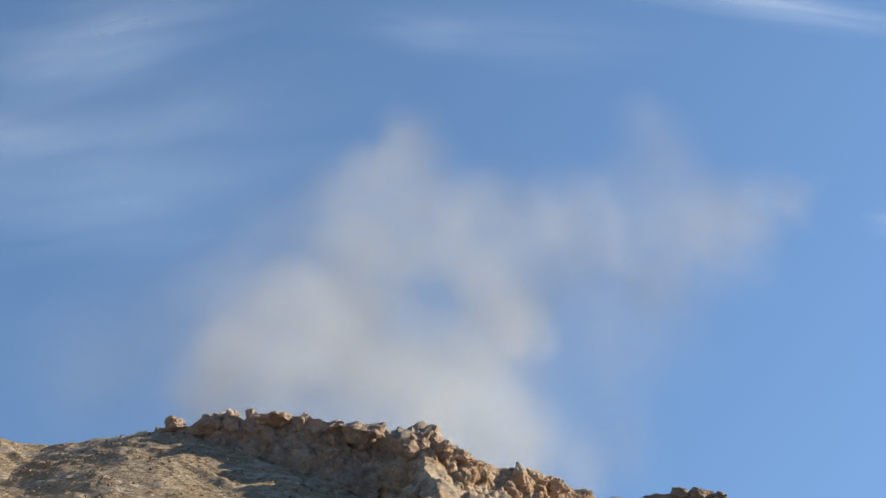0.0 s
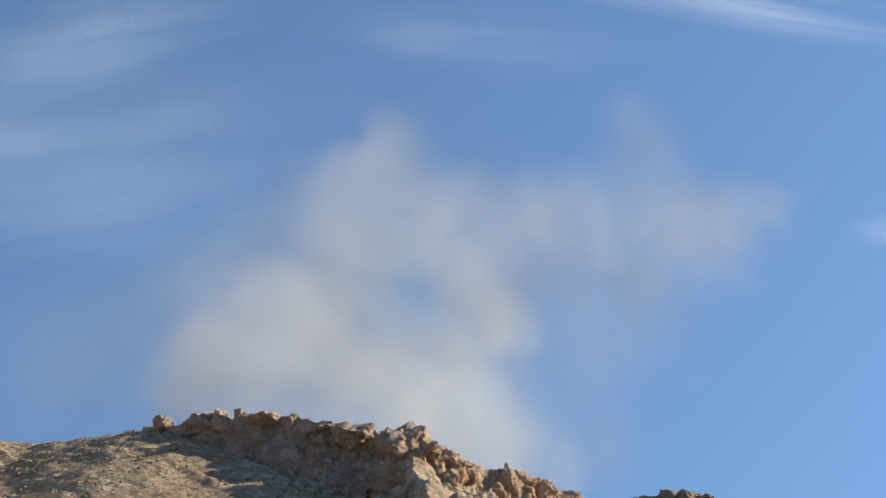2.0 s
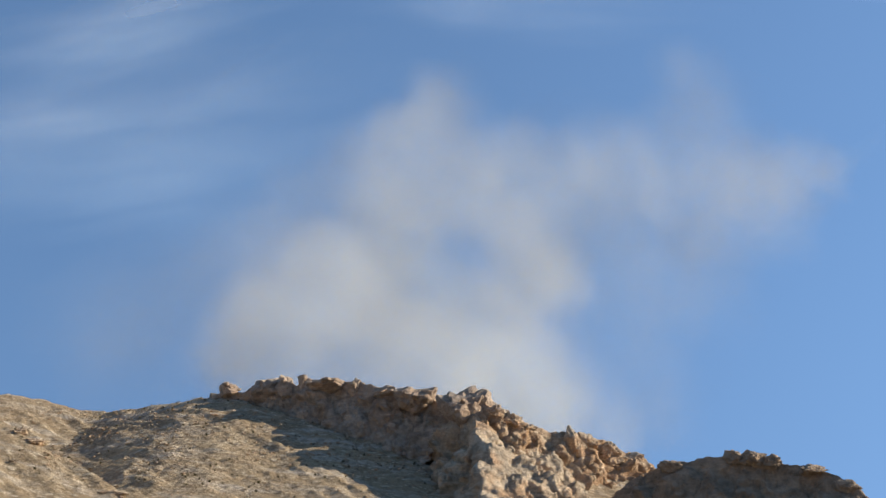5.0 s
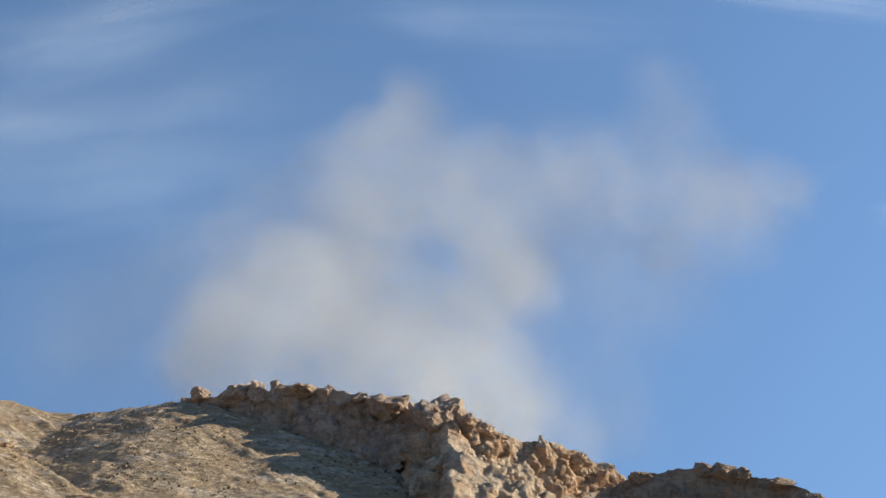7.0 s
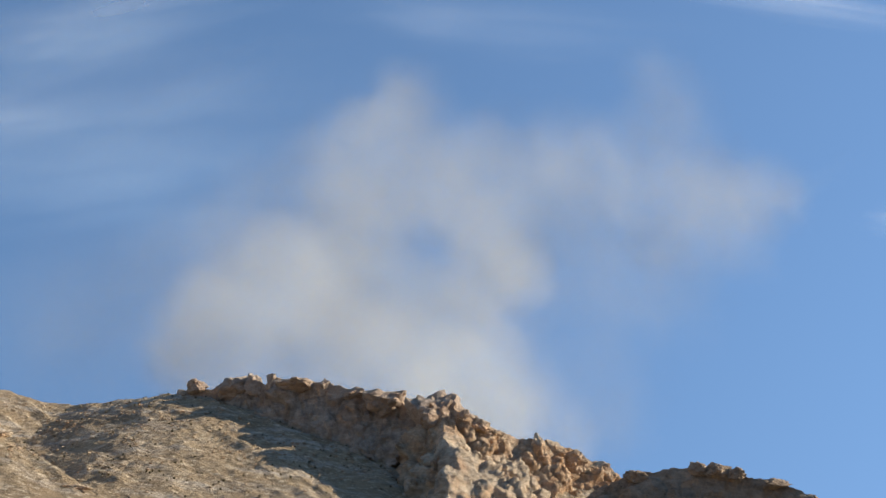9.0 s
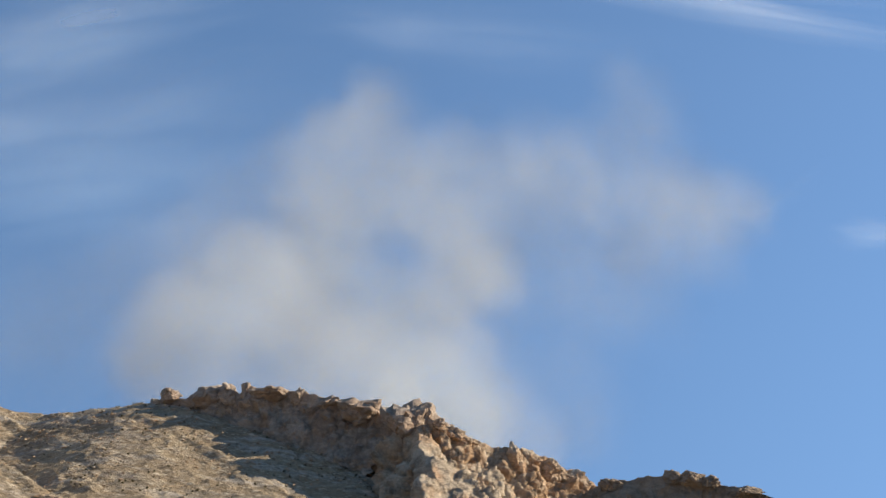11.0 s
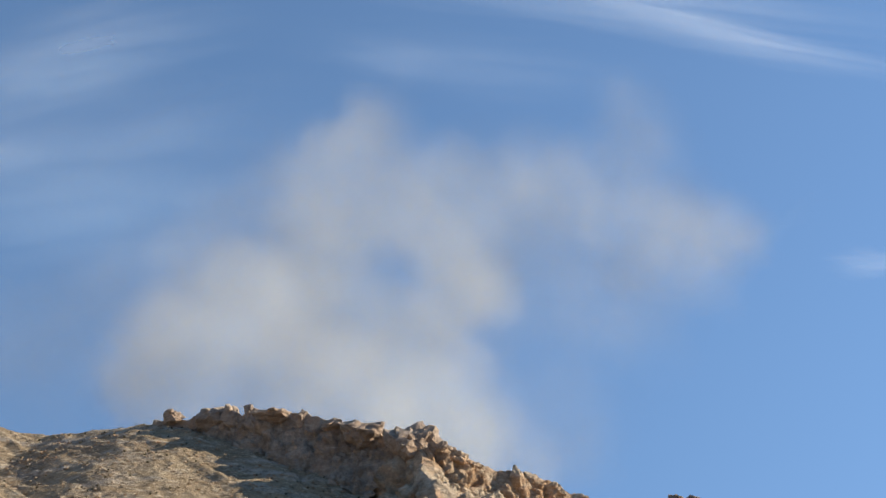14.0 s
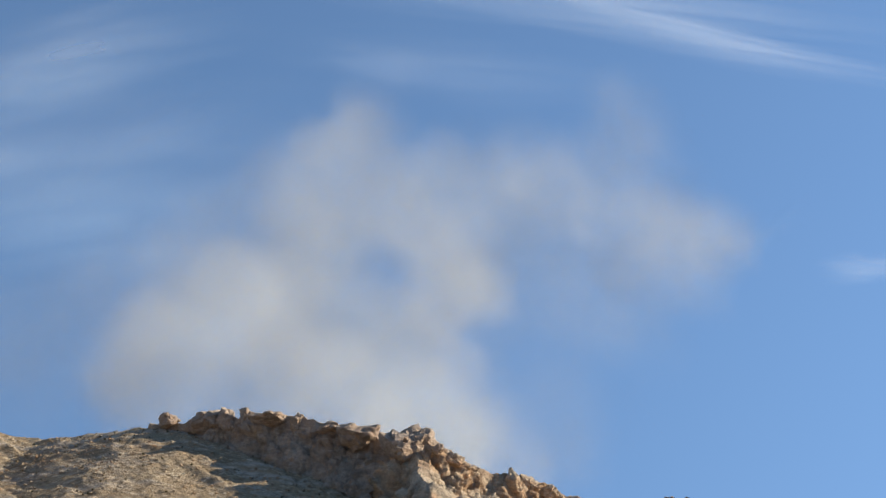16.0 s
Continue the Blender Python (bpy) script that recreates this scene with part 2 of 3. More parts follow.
# ---- crags: rock walls along a crest ----
def crag(stations, front, back, label, mat, seed, amount=1.0, step=0.22):
    """stations: x, y, z along the crest; front, back: (reach, drop, curve) on the viewer's side and behind."""
    st = np.array(stations, float)
    along = np.concatenate([[0], np.cumsum(np.linalg.norm(np.diff(st, axis=0), axis=1))])
    s = np.arange(0, along[-1], step)
    c = np.stack([np.interp(s, along, st[:, k]) for k in range(3)], 1)
    plan = np.stack([np.interp(s, along, st[:, k]) for k in range(2)], 1)
    pad = 12
    for _ in range(3):
        e = np.concatenate([np.repeat(plan[:1], pad, 0), plan, np.repeat(plan[-1:], pad, 0)])
        plan = np.stack([np.convolve(e[:, k], np.ones(2 * pad + 1) / (2 * pad + 1), "valid") for k in range(2)], 1)
    tan = np.gradient(plan, axis=0)
    tan /= np.linalg.norm(tan, axis=1, keepdims=True)
    nrm = np.stack([tan[:, 1], -tan[:, 0]], 1)  # towards the viewer for a crest that runs to the right
    prof = []
    for (reach, drop, curve), sign in ((back, -1), (front, 1)):
        k = np.linspace(0, 1, 200)
        o, d = reach * k ** curve, drop * k
        arc = np.concatenate([[0], np.cumsum(np.hypot(np.diff(o), np.diff(d)))])
        q = np.arange(0, arc[-1], step)
        side = np.stack([sign * np.interp(q, arc, o), -np.interp(q, arc, d)], 1)
        prof.append(side[:0:-1] if sign < 0 else side)
    prof = np.concatenate(prof)
    g = np.zeros((len(prof), len(s), 3))
    g[:, :, 0] = c[None, :, 0] + nrm[None, :, 0] * prof[:, None, 0]
    g[:, :, 1] = c[None, :, 1] + nrm[None, :, 1] * prof[:, None, 0]
    g[:, :, 2] = c[None, :, 2] + prof[:, None, 1]
    n = grid_normals(g)
    if n[..., 2].mean() < 0:
        n = -n
    p = g.reshape(-1, 3)
    q = p + 0.8 * np.stack([fractal(p / 3 + 7 * k, 2, 0.5, seed + 40 + k) for k in range(3)], 1)
    depth = np.clip(-np.repeat(prof[:, 1], len(s)) / 3.0, 0.3, 1)
    lev1, gap1 = blocks(q / np.array([4.6, 4.6, 5.4]), seed)
    lev2, gap2 = blocks(q / np.array([1.7, 1.7, 2.3]), seed + 9)
    lev3, gap3 = blocks(q / np.array([0.75, 0.75, 0.9]), seed + 19)
    disp = 1.3 * fractal(p / 7, 3, 0.5, seed + 3) + 1.25 * lev1 * np.clip(gap1 * 6, 0, 1) - 0.5 * np.exp(-gap1 * 14)
    disp += 0.62 * lev2 * np.clip(gap2 * 7, 0, 1) - 0.32 * np.exp(-gap2 * 13) + 0.2 * lev3 * np.clip(gap3 * 6, 0, 1)
    disp += 0.22 * fractal(p / 0.9, 3, 0.6, seed + 5, True)
    p = p + n.reshape(-1, 3) * (disp * depth * amount)[:, None]
    me = mesh_from("rock_crag", p, grid_faces(len(prof), len(s)), mat)
    return tagged(new("rock_crag", me), label, "rock crag", "crags of the hilltop")


MAIN = [(-50.6, 203.4, 24.7), (-47.7, 202.5, 25.4), (-43.9, 201.4, 25.2), (-41.5, 200.7, 26.0), (-39.5, 200.1, 26.9), (-35.0, 198.4, 26.6), (-33.3, 197.7, 25.7), (-31.3, 197.0, 26.9), (-28.0, 195.6, 26.5), (-23.6, 193.8, 25.9), (-20.9, 192.7, 25.5), (-18.3, 191.6, 25.1), (-14.1, 189.5, 24.1), (-11.0, 188.0, 23.3), (-8.0, 186.3, 22.5), (-7.3, 185.7, 21.5), (-6.0, 184.7, 21.1), (-4.5, 183.5, 22.2), (-1.9, 180.8, 22.7), (0.8, 178.0, 21.1), (2.2, 177.7, 19.7)]
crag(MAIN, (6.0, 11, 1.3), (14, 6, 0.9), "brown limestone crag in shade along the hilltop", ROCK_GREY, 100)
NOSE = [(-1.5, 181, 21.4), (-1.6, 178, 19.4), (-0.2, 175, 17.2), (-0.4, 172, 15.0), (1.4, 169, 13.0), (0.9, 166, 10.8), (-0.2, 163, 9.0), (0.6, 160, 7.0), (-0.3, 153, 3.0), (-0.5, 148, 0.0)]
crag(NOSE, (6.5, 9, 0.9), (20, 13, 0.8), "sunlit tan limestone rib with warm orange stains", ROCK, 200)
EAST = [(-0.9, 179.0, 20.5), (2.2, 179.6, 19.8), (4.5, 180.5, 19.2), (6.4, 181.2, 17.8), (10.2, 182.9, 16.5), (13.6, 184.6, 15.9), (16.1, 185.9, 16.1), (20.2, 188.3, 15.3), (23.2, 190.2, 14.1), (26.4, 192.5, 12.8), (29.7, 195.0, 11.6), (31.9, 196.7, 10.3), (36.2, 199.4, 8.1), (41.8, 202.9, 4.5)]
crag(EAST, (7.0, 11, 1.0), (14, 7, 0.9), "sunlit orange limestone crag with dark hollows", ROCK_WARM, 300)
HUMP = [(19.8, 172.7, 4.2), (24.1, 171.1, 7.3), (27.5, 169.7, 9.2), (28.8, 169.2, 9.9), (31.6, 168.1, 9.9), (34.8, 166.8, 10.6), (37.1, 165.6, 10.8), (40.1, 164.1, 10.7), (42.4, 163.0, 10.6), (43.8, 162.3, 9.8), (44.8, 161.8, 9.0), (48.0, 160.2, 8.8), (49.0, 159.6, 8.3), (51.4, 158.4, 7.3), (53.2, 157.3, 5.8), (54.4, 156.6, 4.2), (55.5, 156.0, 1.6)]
crag(HUMP, (7.0, 11, 1.1), (16, 9, 0.9), "brown rock hump with shade put into its colour, pale top edge", ROCK_SHADED, 400, 0.7)


# ---- boulders on the crests ----
def boulder(x, y, z, w, h, seed, mat, label):
    """A cracked block, w wide and h high, whose top stands at z."""
    bm = bmesh.new()
    bmesh.ops.create_icosphere(bm, subdivisions=4, radius=1)
    p = np.array([v.co for v in bm.verts])
    # a block broken along random planes
    rng = np.random.default_rng(seed)
    reach = np.full(len(p), 1.25)
    for _ in range(17):
        cut = rng.normal(0, 1, 3)
        cut /= np.linalg.norm(cut)
        reach = np.minimum(reach, rng.uniform(0.62, 1.0) / np.maximum(p @ cut, 1e-3))
    p = p * reach[:, None]
    lev, gap = blocks(p * 1.5 + seed * 3.7, seed)
    r = 1 + 0.14 * lev * np.clip(gap * 5, 0, 1) - 0.13 * np.exp(-gap * 13) + 0.2 * fractal(p * 3.4 + seed, 5, 0.65, seed)
    p = p * r[:, None]
    p /= np.abs(p).max(0)
    p = p * np.array([w * 0.56, w * 0.56, h * 0.9])
    turn = rng.uniform(-0.5, 0.5)
    for v, q in zip(bm.verts, p):
        v.co = Vector((q[0] + 0.2 * turn * q[2], q[1], q[2] + turn * q[0] * 0.2))
    top = max(v.co.z for v in bm.verts)
    me = bpy.data.meshes.new("boulder")
    bm.to_mesh(me)
    bm.free()
    me.materials.append(mat)
    ob = tagged(new("boulder", me), label, "boulder", "boulders on the crest")
    ob.matrix_world = pose(x, y, z - top, 0, 0, seed * 67 % 40 - 20)
    return ob


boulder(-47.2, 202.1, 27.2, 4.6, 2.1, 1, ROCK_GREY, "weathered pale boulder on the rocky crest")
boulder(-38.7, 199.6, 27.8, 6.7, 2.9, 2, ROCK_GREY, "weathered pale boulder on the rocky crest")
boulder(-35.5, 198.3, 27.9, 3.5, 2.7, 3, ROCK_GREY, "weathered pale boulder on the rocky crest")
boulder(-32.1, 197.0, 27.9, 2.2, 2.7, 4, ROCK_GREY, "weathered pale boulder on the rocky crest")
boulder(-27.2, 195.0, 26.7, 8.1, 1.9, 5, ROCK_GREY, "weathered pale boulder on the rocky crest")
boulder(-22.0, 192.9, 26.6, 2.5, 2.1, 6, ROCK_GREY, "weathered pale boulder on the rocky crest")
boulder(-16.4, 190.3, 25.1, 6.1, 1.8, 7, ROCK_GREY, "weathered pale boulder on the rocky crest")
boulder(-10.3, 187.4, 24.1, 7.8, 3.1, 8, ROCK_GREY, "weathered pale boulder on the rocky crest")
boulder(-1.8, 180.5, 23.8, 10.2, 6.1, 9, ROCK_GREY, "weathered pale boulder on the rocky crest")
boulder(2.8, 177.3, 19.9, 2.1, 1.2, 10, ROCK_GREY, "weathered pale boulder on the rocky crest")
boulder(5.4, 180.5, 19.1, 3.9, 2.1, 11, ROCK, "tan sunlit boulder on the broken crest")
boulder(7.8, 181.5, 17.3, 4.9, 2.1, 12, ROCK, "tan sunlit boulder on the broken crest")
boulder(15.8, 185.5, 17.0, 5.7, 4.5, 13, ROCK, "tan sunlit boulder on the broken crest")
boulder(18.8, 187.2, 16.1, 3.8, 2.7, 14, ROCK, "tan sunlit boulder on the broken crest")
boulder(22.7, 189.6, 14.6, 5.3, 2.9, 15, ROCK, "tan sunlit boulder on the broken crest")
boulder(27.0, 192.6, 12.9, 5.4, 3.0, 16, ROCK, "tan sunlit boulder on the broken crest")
boulder(29.8, 168.5, 10.3, 4.5, 1.5, 17, ROCK_SHADED, "brown boulder on the hump's edge, shade put into its colour")
boulder(38.2, 164.8, 11.5, 3.1, 1.4, 18, ROCK_SHADED, "brown boulder on the hump's edge, shade put into its colour")
boulder(40.8, 163.5, 11.4, 4.0, 1.6, 19, ROCK_SHADED, "brown boulder on the hump's edge, shade put into its colour")
boulder(42.8, 162.5, 10.7, 3.1, 1.7, 20, ROCK_SHADED, "brown boulder on the hump's edge, shade put into its colour")
boulder(47.8, 160.0, 9.1, 4.9, 1.2, 21, ROCK_SHADED, "brown boulder on the hump's edge, shade put into its colour")
boulder(52.1, 157.6, 6.8, 3.4, 1.2, 22, ROCK_SHADED, "brown boulder on the hump's edge, shade put into its colour")
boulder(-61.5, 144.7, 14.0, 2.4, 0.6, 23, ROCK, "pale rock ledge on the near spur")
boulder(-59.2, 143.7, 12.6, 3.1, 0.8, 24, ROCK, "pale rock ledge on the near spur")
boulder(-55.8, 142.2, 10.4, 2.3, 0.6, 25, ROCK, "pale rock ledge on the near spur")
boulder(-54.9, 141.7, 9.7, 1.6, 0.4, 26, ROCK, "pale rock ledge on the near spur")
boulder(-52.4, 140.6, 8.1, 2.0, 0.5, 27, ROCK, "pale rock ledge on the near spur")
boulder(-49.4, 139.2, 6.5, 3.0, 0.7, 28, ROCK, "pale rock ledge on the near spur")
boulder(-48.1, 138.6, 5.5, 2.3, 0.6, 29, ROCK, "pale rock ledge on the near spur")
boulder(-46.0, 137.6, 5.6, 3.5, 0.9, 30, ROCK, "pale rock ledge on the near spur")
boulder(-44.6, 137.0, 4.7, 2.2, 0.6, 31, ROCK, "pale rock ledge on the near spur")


# ---- loose stones and scrub ----
def scatter_stones():
    rng = np.random.default_rng(4)
    n = 9000
    x, y = rng.uniform(-82, 8, n), rng.uniform(135, 209, n)
    keep = smooth_noise(np.stack([x / 7, y / 7, x * 0], 1), 8) + rng.uniform(-0.7, 0.7, n) > -0.05
    x, y = x[keep], y[keep]
    col, row = np.searchsorted(gx, x), np.searchsorted(gy, y)
    z = GZ.reshape(GX.shape)[row, col]
    base = np.array([(1, 0, 0), (-1, 0, 0), (0, 1, 0), (0, -1, 0), (0, 0, 1), (0, 0, -1)], float)
    tri = [(0, 2, 4), (2, 1, 4), (1, 3, 4), (3, 0, 4), (2, 0, 5), (1, 2, 5), (3, 1, 5), (0, 3, 5)]
    verts, faces = [], []
    for i in range(len(x)):
        size = 0.07 + 0.34 * rng.random() ** 3
        p = base * size * rng.uniform(0.6, 1.3, (6, 3)) + rng.normal(0, 0.18 * size, (6, 3))
        p[:, 2] *= 0.5
        k = len(verts)
        verts.extend(p + (x[i], y[i], z[i] + 0.05))
        faces.extend((a + k, b + k, c + k) for a, b, c in tri)
    me = mesh_from("stones", verts, faces, ROCK, False)
    tagged(new("stones", me), "loose pale limestone rubble on the slope", "stones", kind="stuff")


def scatter_scrub():
    rng = np.random.default_rng(6)
    n = 900
    x, y = rng.uniform(-82, 8, n), rng.uniform(135, 208, n)
    keep = smooth_noise(np.stack([x / 11, y / 11, x * 0], 1), 18) + rng.uniform(-0.6, 0.6, n) > 0.0
    x, y = x[keep], y[keep]
    z = GZ.reshape(GX.shape)[np.searchsorted(gy, y), np.searchsorted(gx, x)]
    verts, faces = [], []
    for i in range(len(x)):
        size = rng.uniform(0.18, 0.42)
        for _ in range(26):
            a, tilt = rng.uniform(0, 6.283), rng.uniform(0.1, 1.2)
            way = np.array([math.cos(a) * math.sin(tilt), math.sin(a) * math.sin(tilt), math.cos(tilt)])
            side = np.array([-math.sin(a), math.cos(a), 0]) * size * 0.11
            foot = np.array([x[i], y[i], z[i] - 0.05]) + way * size * 0.15
            tip = foot + way * size * rng.uniform(0.7, 1.25)
            k = len(verts)
            verts.extend([foot - side * 0.5, foot + side * 0.5, (foot + tip) / 2 + side, (foot + tip) / 2 - side, tip])
            faces.extend([(k, k + 1, k + 2, k + 3), (k + 3, k + 2, k + 4)])
    tagged(new("scrub", mesh_from("scrub", verts, faces, SCRUB, False)), "low dry thorny scrub tufts on stony soil", "scrub", kind="stuff")


scatter_stones()
scatter_scrub()

# ---- dust plume behind the hill, in drifting puffs ----
MOVERS = []  # thing, pose at the start, pose at the end
plume = tagged(new("dust_plume"), "pale beige dust plume drifting up behind the hilltop", "dust cloud")
plume.location = (-20, 250, 0)


RINGS = [0.0, 0.2, 0.4, 0.6, 0.8, 1.0]


def sheet(rng, centre, size, normal):
    """A bent round wisp: points and, ring by ring, how dense it is."""
    u = normal.orthogonal().normalized()
    v = normal.cross(u)
    bend, twist = rng.uniform(-0.2, 0.2), rng.uniform(-0.15, 0.15)
    pts, dens = [centre], [1.0]
    for r in RINGS[1:]:
        for k in range(14):
            a = k * math.tau / 14
            x, y = r * math.cos(a) * 1.15, r * math.sin(a) * 0.9
            pts.append(centre + (u * x + v * y + normal * (bend * r * r + twist * x * y)) * size)
            dens.append((1 - r * r) ** 2)
    faces = [(0, 1 + k, 1 + (k + 1) % 14) for k in range(14)]
    for ring in range(len(RINGS) - 2):
        for k in range(14):
            p, q = 1 + ring * 14 + k, 1 + ring * 14 + (k + 1) % 14
            faces.append((p, p + 14, q + 14, q))
    return pts, dens, faces


def puff(x, y, z, dx, dz, radius, density):
    """One billow of the plume: bent wisps of dust, crowded to its middle and turned to the light alike."""
    rng = random.Random(500 + len(MOVERS))
    verts, dens, faces = [], [], []
    for _ in range(6):
        c = Vector((rng.gauss(0, 0.22), rng.gauss(0, 0.12), rng.gauss(0, 0.22))) * radius
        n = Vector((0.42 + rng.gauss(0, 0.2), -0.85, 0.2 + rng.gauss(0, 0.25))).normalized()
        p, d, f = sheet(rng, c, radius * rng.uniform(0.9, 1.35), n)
        faces.extend(tuple(i + len(verts) for i in q) for q in f)
        verts.extend(p)
        dens.extend(d)
    me = mesh_from("puff", verts, faces, DUST[density])
    me.attributes.new("wisp", "FLOAT", "POINT").data.foreach_set("value", dens)
    ob = tagged(new("puff", me), kind="stuff")
    ob.parent = plume
    spin = rng.uniform(-6, 6)
    a = pose(x + 20, y - 250, z, 0, -spin, 0)
    b = pose(x + 20 + dx, y - 253, z + dz, 0, spin, 0)
    ob.matrix_basis = a
    MOVERS.append((ob, a, b))


puff(-42.2, 246.7, 38.7, -16.7, 1.6, 18.5, 3)
puff(-32.8, 262.2, 53.6, -15.4, 3.7, 22.7, 3)
puff(-26.2, 319.7, 54.6, -15.6, 2.1, 27.7, 3)
puff(-53.8, 297.4, 60.6, -21.0, 2.9, 15.5, 2)
puff(-34.0, 247.6, 61.5, -15.3, 3.4, 13.6, 2)
puff(-23.5, 282.2, 66.0, -14.1, 5.0, 15.5, 3)
puff(-8.3, 286.9, 40.0, -13.4, 1.9, 24.9, 3)
puff(-50.8, 254.3, 39.9, -18.8, 1.7, 11.0, 2)
puff(7.5, 312.9, 56.7, -13.5, 8.5, 22.6, 3)
puff(16.7, 249.6, 50.9, -9.9, 9.1, 15.9, 3)
puff(25.4, 277.9, 61.0, -10.4, 11.5, 12.1, 3)
puff(9.9, 290.7, 38.9, -12.1, 1.9, 20.2, 3)
puff(22.2, 281.9, 39.2, -12.6, 1.8, 14.7, 2)
puff(19.3, 297.9, 29.0, -11.5, 1.9, 17.2, 3)
puff(33.2, 313.3, 28.8, -13.8, 2.0, 12.7, 1)
puff(0.8, 335.5, 34.3, -14.8, 2.1, 23.3, 3)
puff(-0.7, 267.0, 55.9, -12.3, 5.9, 14.7, 1)
puff(-19.0, 304.2, 83.7, -15.1, 5.7, 15.0, 1)
puff(-32.7, 309.0, 85.0, -17.1, 5.1, 16.1, 1)
puff(-19.8, 267.9, 83.0, -13.6, 5.0, 14.7, 2)
puff(-9.8, 238.2, 84.3, -11.9, 4.7, 15.8, 2)
puff(-2.7, 337.3, 106.0, -16.1, 7.4, 20.5, 2)
puff(-5.1, 268.4, 104.4, -13.3, 5.7, 13.2, 2)
puff(6.7, 270.0, 79.0, -12.0, 7.8, 14.8, 2)
puff(17.0, 329.0, 86.6, -13.7, 11.2, 18.1, 2)
puff(2.6, 297.7, 104.1, -13.9, 7.7, 15.5, 1)
puff(11.9, 286.1, 93.4, -12.4, 9.4, 14.1, 1)
puff(-6.1, 316.9, 132.5, -15.8, 6.8, 11.9, 0)
puff(-14.7, 241.1, 90.3, -12.3, 5.0, 9.1, 1)
puff(-28.3, 310.1, 108.5, -16.4, 5.7, 12.6, 0)
puff(22.1, 276.2, 87.0, -11.0, 11.3, 15.2, 1)
puff(28.1, 247.3, 81.7, -9.1, 11.7, 13.6, 1)
puff(46.5, 305.4, 99.6, -10.4, 13.3, 16.8, 1)
puff(63.3, 333.0, 100.7, -10.8, 11.1, 18.3, 1)
puff(58.0, 259.1, 70.6, -8.0, 6.1, 12.7, 2)
puff(71.8, 302.3, 95.0, -9.5, 6.3, 16.6, 1)
puff(73.9, 268.4, 90.0, -10.3, 0.7, 14.7, 1)
puff(98.6, 313.7, 105.8, -14.4, -4.9, 15.4, 0)
puff(109.3, 311.7, 104.8, -17.3, -9.1, 11.7, 0)
puff(97.4, 260.3, 90.3, -16.1, -9.8, 6.8, 0)
puff(77.7, 322.6, 131.9, -10.1, 8.9, 18.7, 0)
puff(65.2, 305.1, 131.3, -10.0, 8.5, 11.5, 0)
puff(77.7, 307.6, 114.7, -10.2, 8.3, 15.1, 0)
puff(87.3, 321.6, 91.8, -12.2, 0.8, 22.3, 0)
puff(89.0, 281.7, 82.2, -13.2, -4.9, 14.7, 0)
puff(75.7, 315.4, 70.6, -10.1, 5.0, 21.9, 0)
puff(58.8, 327.6, 66.2, -10.4, 10.8, 26.5, 0)
puff(39.8, 248.4, 34.7, -11.1, 1.6, 17.2, 0)
puff(56.5, 324.7, 31.3, -14.3, 2.1, 14.1, 0)
puff(39.5, 278.2, 22.8, -12.2, 1.8, 12.1, 1)
puff(34.4, 286.9, 32.4, -12.7, 1.8, 12.4, 1)
puff(-65.2, 252.9, 50.5, -19.9, 1.7, 21.9, 0)
puff(-92.1, 309.2, 53.2, -24.2, 2.1, 25.0, 0)
puff(-54.1, 267.8, 66.5, -20.2, 2.3, 18.6, 0)
puff(-50.8, 326.9, 97.3, -21.6, 4.2, 18.9, 0)
puff(-31.5, 266.1, 88.6, -15.5, 4.3, 13.8, 0)
puff(-28.9, 345.0, 88.9, -17.4, 6.2, 53.9, 0)
puff(46.1, 345.0, 92.6, -11.8, 16.0, 43.9, 0)
puff(17.6, 345.0, 77.3, -14.3, 11.5, 47.9, 0)
puff(-8.7, 295.3, 73.0, -14.2, 5.6, 16.2, 1)
puff(-9.8, 278.8, 80.0, -13.6, 5.3, 12.9, 1)
puff(40.5, 300.5, 89.4, -10.4, 14.2, 19.1, 1)
puff(42.8, 258.1, 66.7, -8.5, 9.8, 14.9, 0)
puff(23.1, 256.4, 70.7, -9.8, 10.8, 14.1, 1)
puff(20.2, 314.2, 109.8, -13.1, 11.9, 15.4, 1)
puff(60.5, 314.7, 108.1, -10.3, 10.7, 19.1, 0)
puff(85.9, 295.8, 93.0, -12.2, -1.7, 16.3, 1)
puff(119.3, 332.0, 112.8, -19.2, -10.7, 11.5, 0)
puff(83.3, 259.0, 83.9, -12.4, -4.8, 12.0, 1)
puff(-33.9, 324.8, 73.0, -17.7, 5.2, 22.5, 2)
puff(-12.9, 255.2, 53.5, -12.4, 4.6, 16.2, 2)
puff(74.6, 336.4, 125.3, -10.7, 9.1, 19.5, 0)


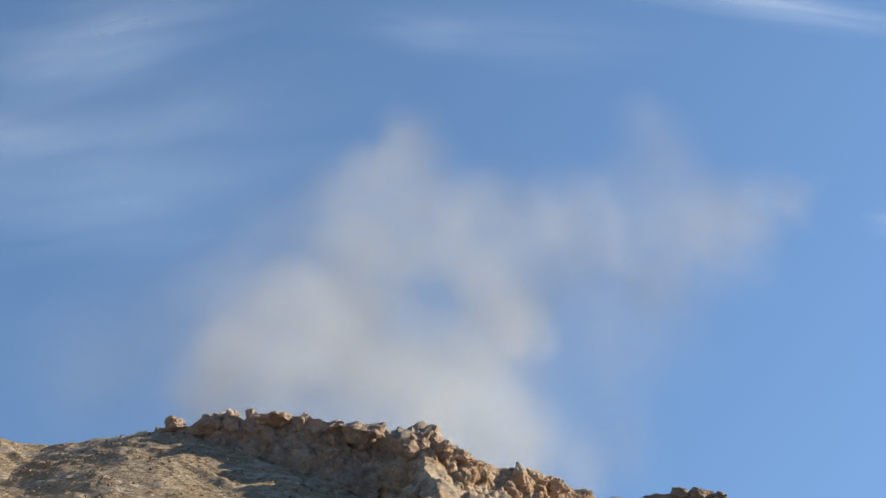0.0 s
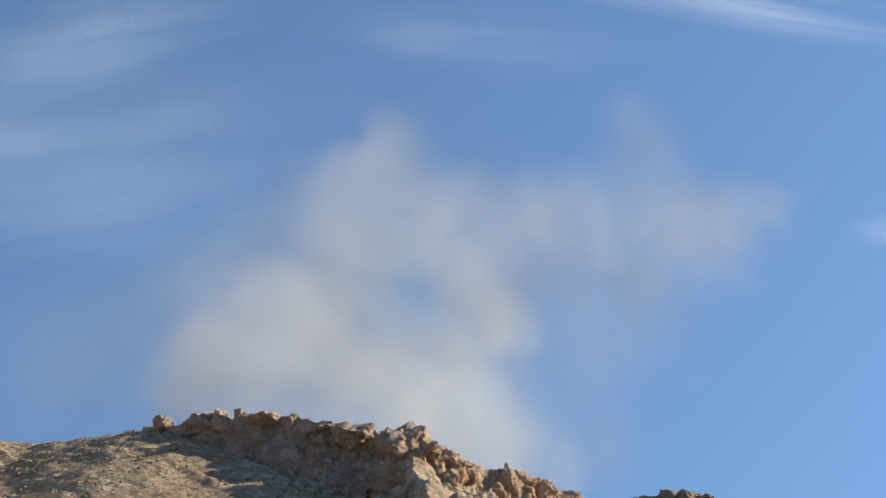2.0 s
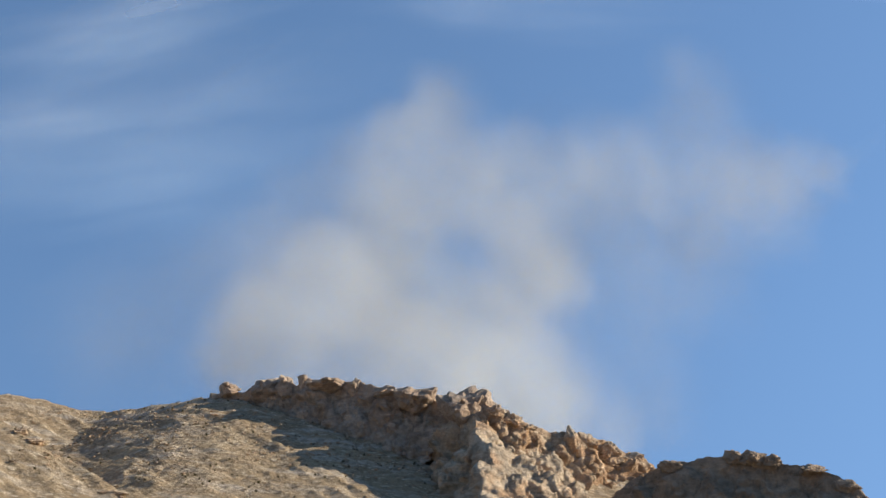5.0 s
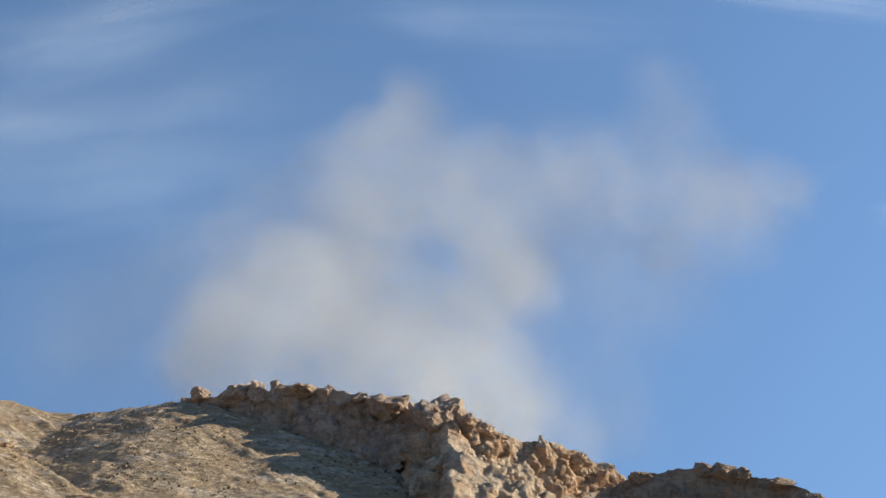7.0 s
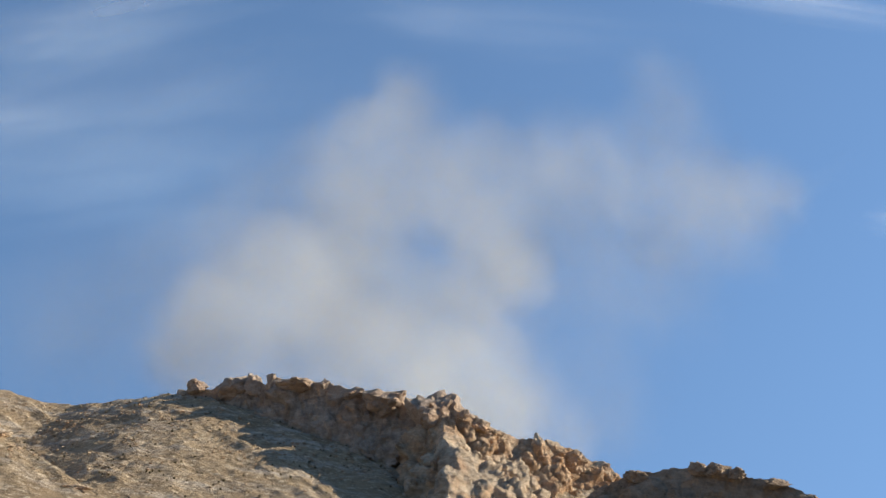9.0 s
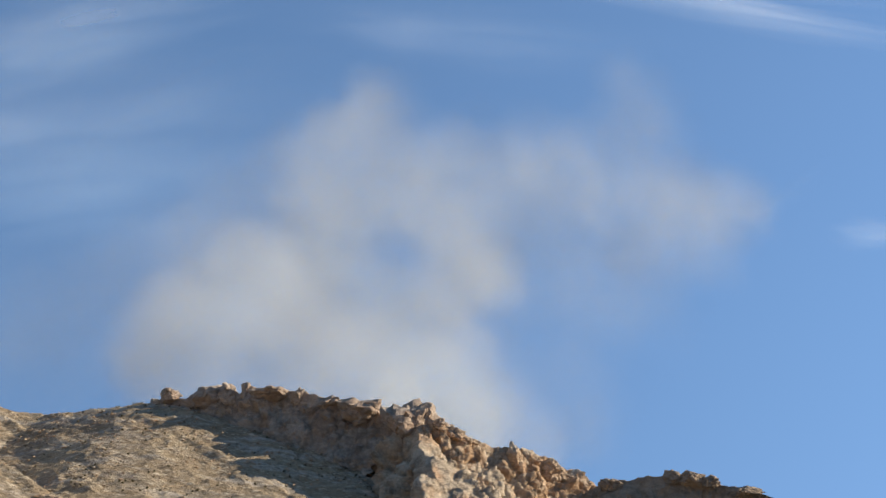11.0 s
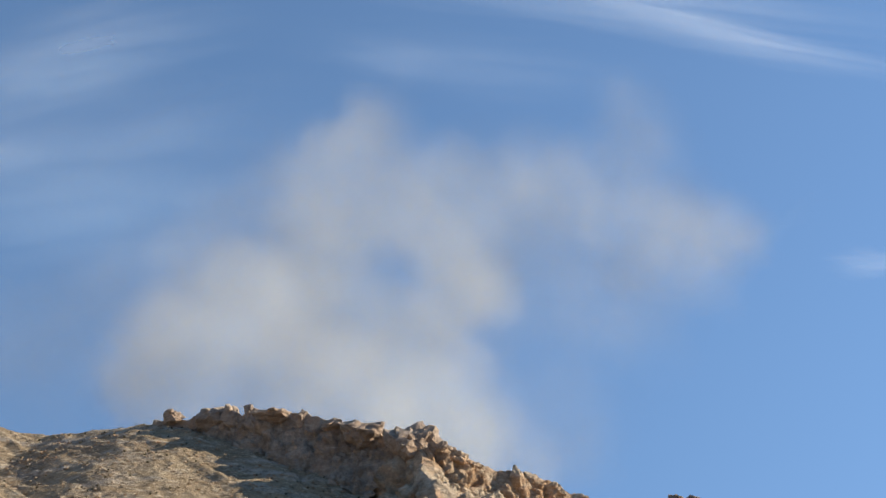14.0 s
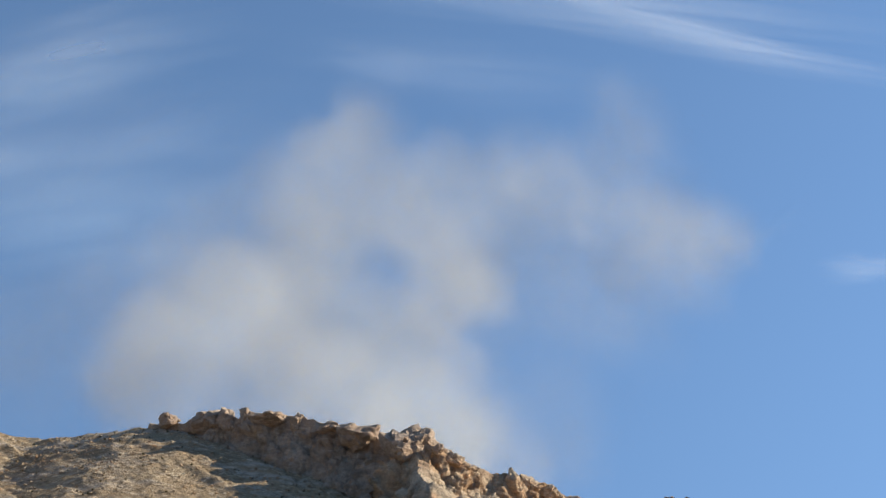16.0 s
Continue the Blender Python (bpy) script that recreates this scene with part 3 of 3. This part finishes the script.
# ---- high thin cloud, far behind ----
def cirrus(x, y, z, dx, dz, length, width, tilt, density):
    """A long level sheet of ice cloud, slightly domed."""
    n = 48
    g = np.linspace(-1, 1, n)
    X, Y = np.meshgrid(g, g)
    r2 = np.clip(X * X + Y * Y, 0, 1)
    Y2 = Y + 0.22 * np.sin(X * 2.4 + len(MOVERS)) * (1 - X * X)
    dome = 0.04 * (1 - r2)
    me = mesh_from("cirrus_cloud", np.stack([X.ravel(), Y2.ravel(), dome.ravel()], 1), grid_faces(n, n), CLOUD[density])
    me.attributes.new("wisp", "FLOAT", "POINT").data.foreach_set("value", ((1 - r2) ** 1.5).ravel())
    ob = tagged(new("cirrus_cloud", me), "thin white streak of high cirrus in blue sky", "cloud", "cirrus streaks")
    ob.scale = (length, width * y / z, width)
    a, b = pose(x, y, z, 0, tilt, 0), pose(x + dx, y, z + dz, 0, tilt, 0)
    ob.location, ob.rotation_euler = a.translation, a.to_euler()
    MOVERS.append((ob, a, b))


cirrus(-975, 3000, 1529, -137, -104, 660, 240, -12, 3)
cirrus(-723, 3025, 1270, -138, -105, 494, 127, -24, 1)
cirrus(-1269, 3050, 1207, -139, -105, 325, 128, -8, 1)
cirrus(1053, 3075, 1684, -140, -106, 917, 88, 8, 2)
cirrus(902, 3100, 1783, -141, -107, 726, 68, 13, 2)
cirrus(1506, 3125, 995, -142, -108, 200, 79, 5, 1)
cirrus(17, 3150, 1634, -144, -109, 291, 132, 10, 0)
cirrus(682, 3175, 1881, -145, -110, 1262, 160, 5, 2)
cirrus(-1157, 3200, 1510, -146, -111, 454, 162, -25, 1)
cirrus(1196, 3225, 1092, -147, -111, 160, 163, -20, 0)
cirrus(238, 3250, 1679, -148, -112, 761, 191, 3, 0)
cirrus(-1200, 3300, 1250, -150, -90, 1250, 560, -8, 2)


def motions():
    for ob, a, b in MOVERS:
        walk(ob, [(0.0, a), (5.0, a.lerp(b, 0.36)), (10.0, a.lerp(b, 0.67)), (16.0, b)])


motions()
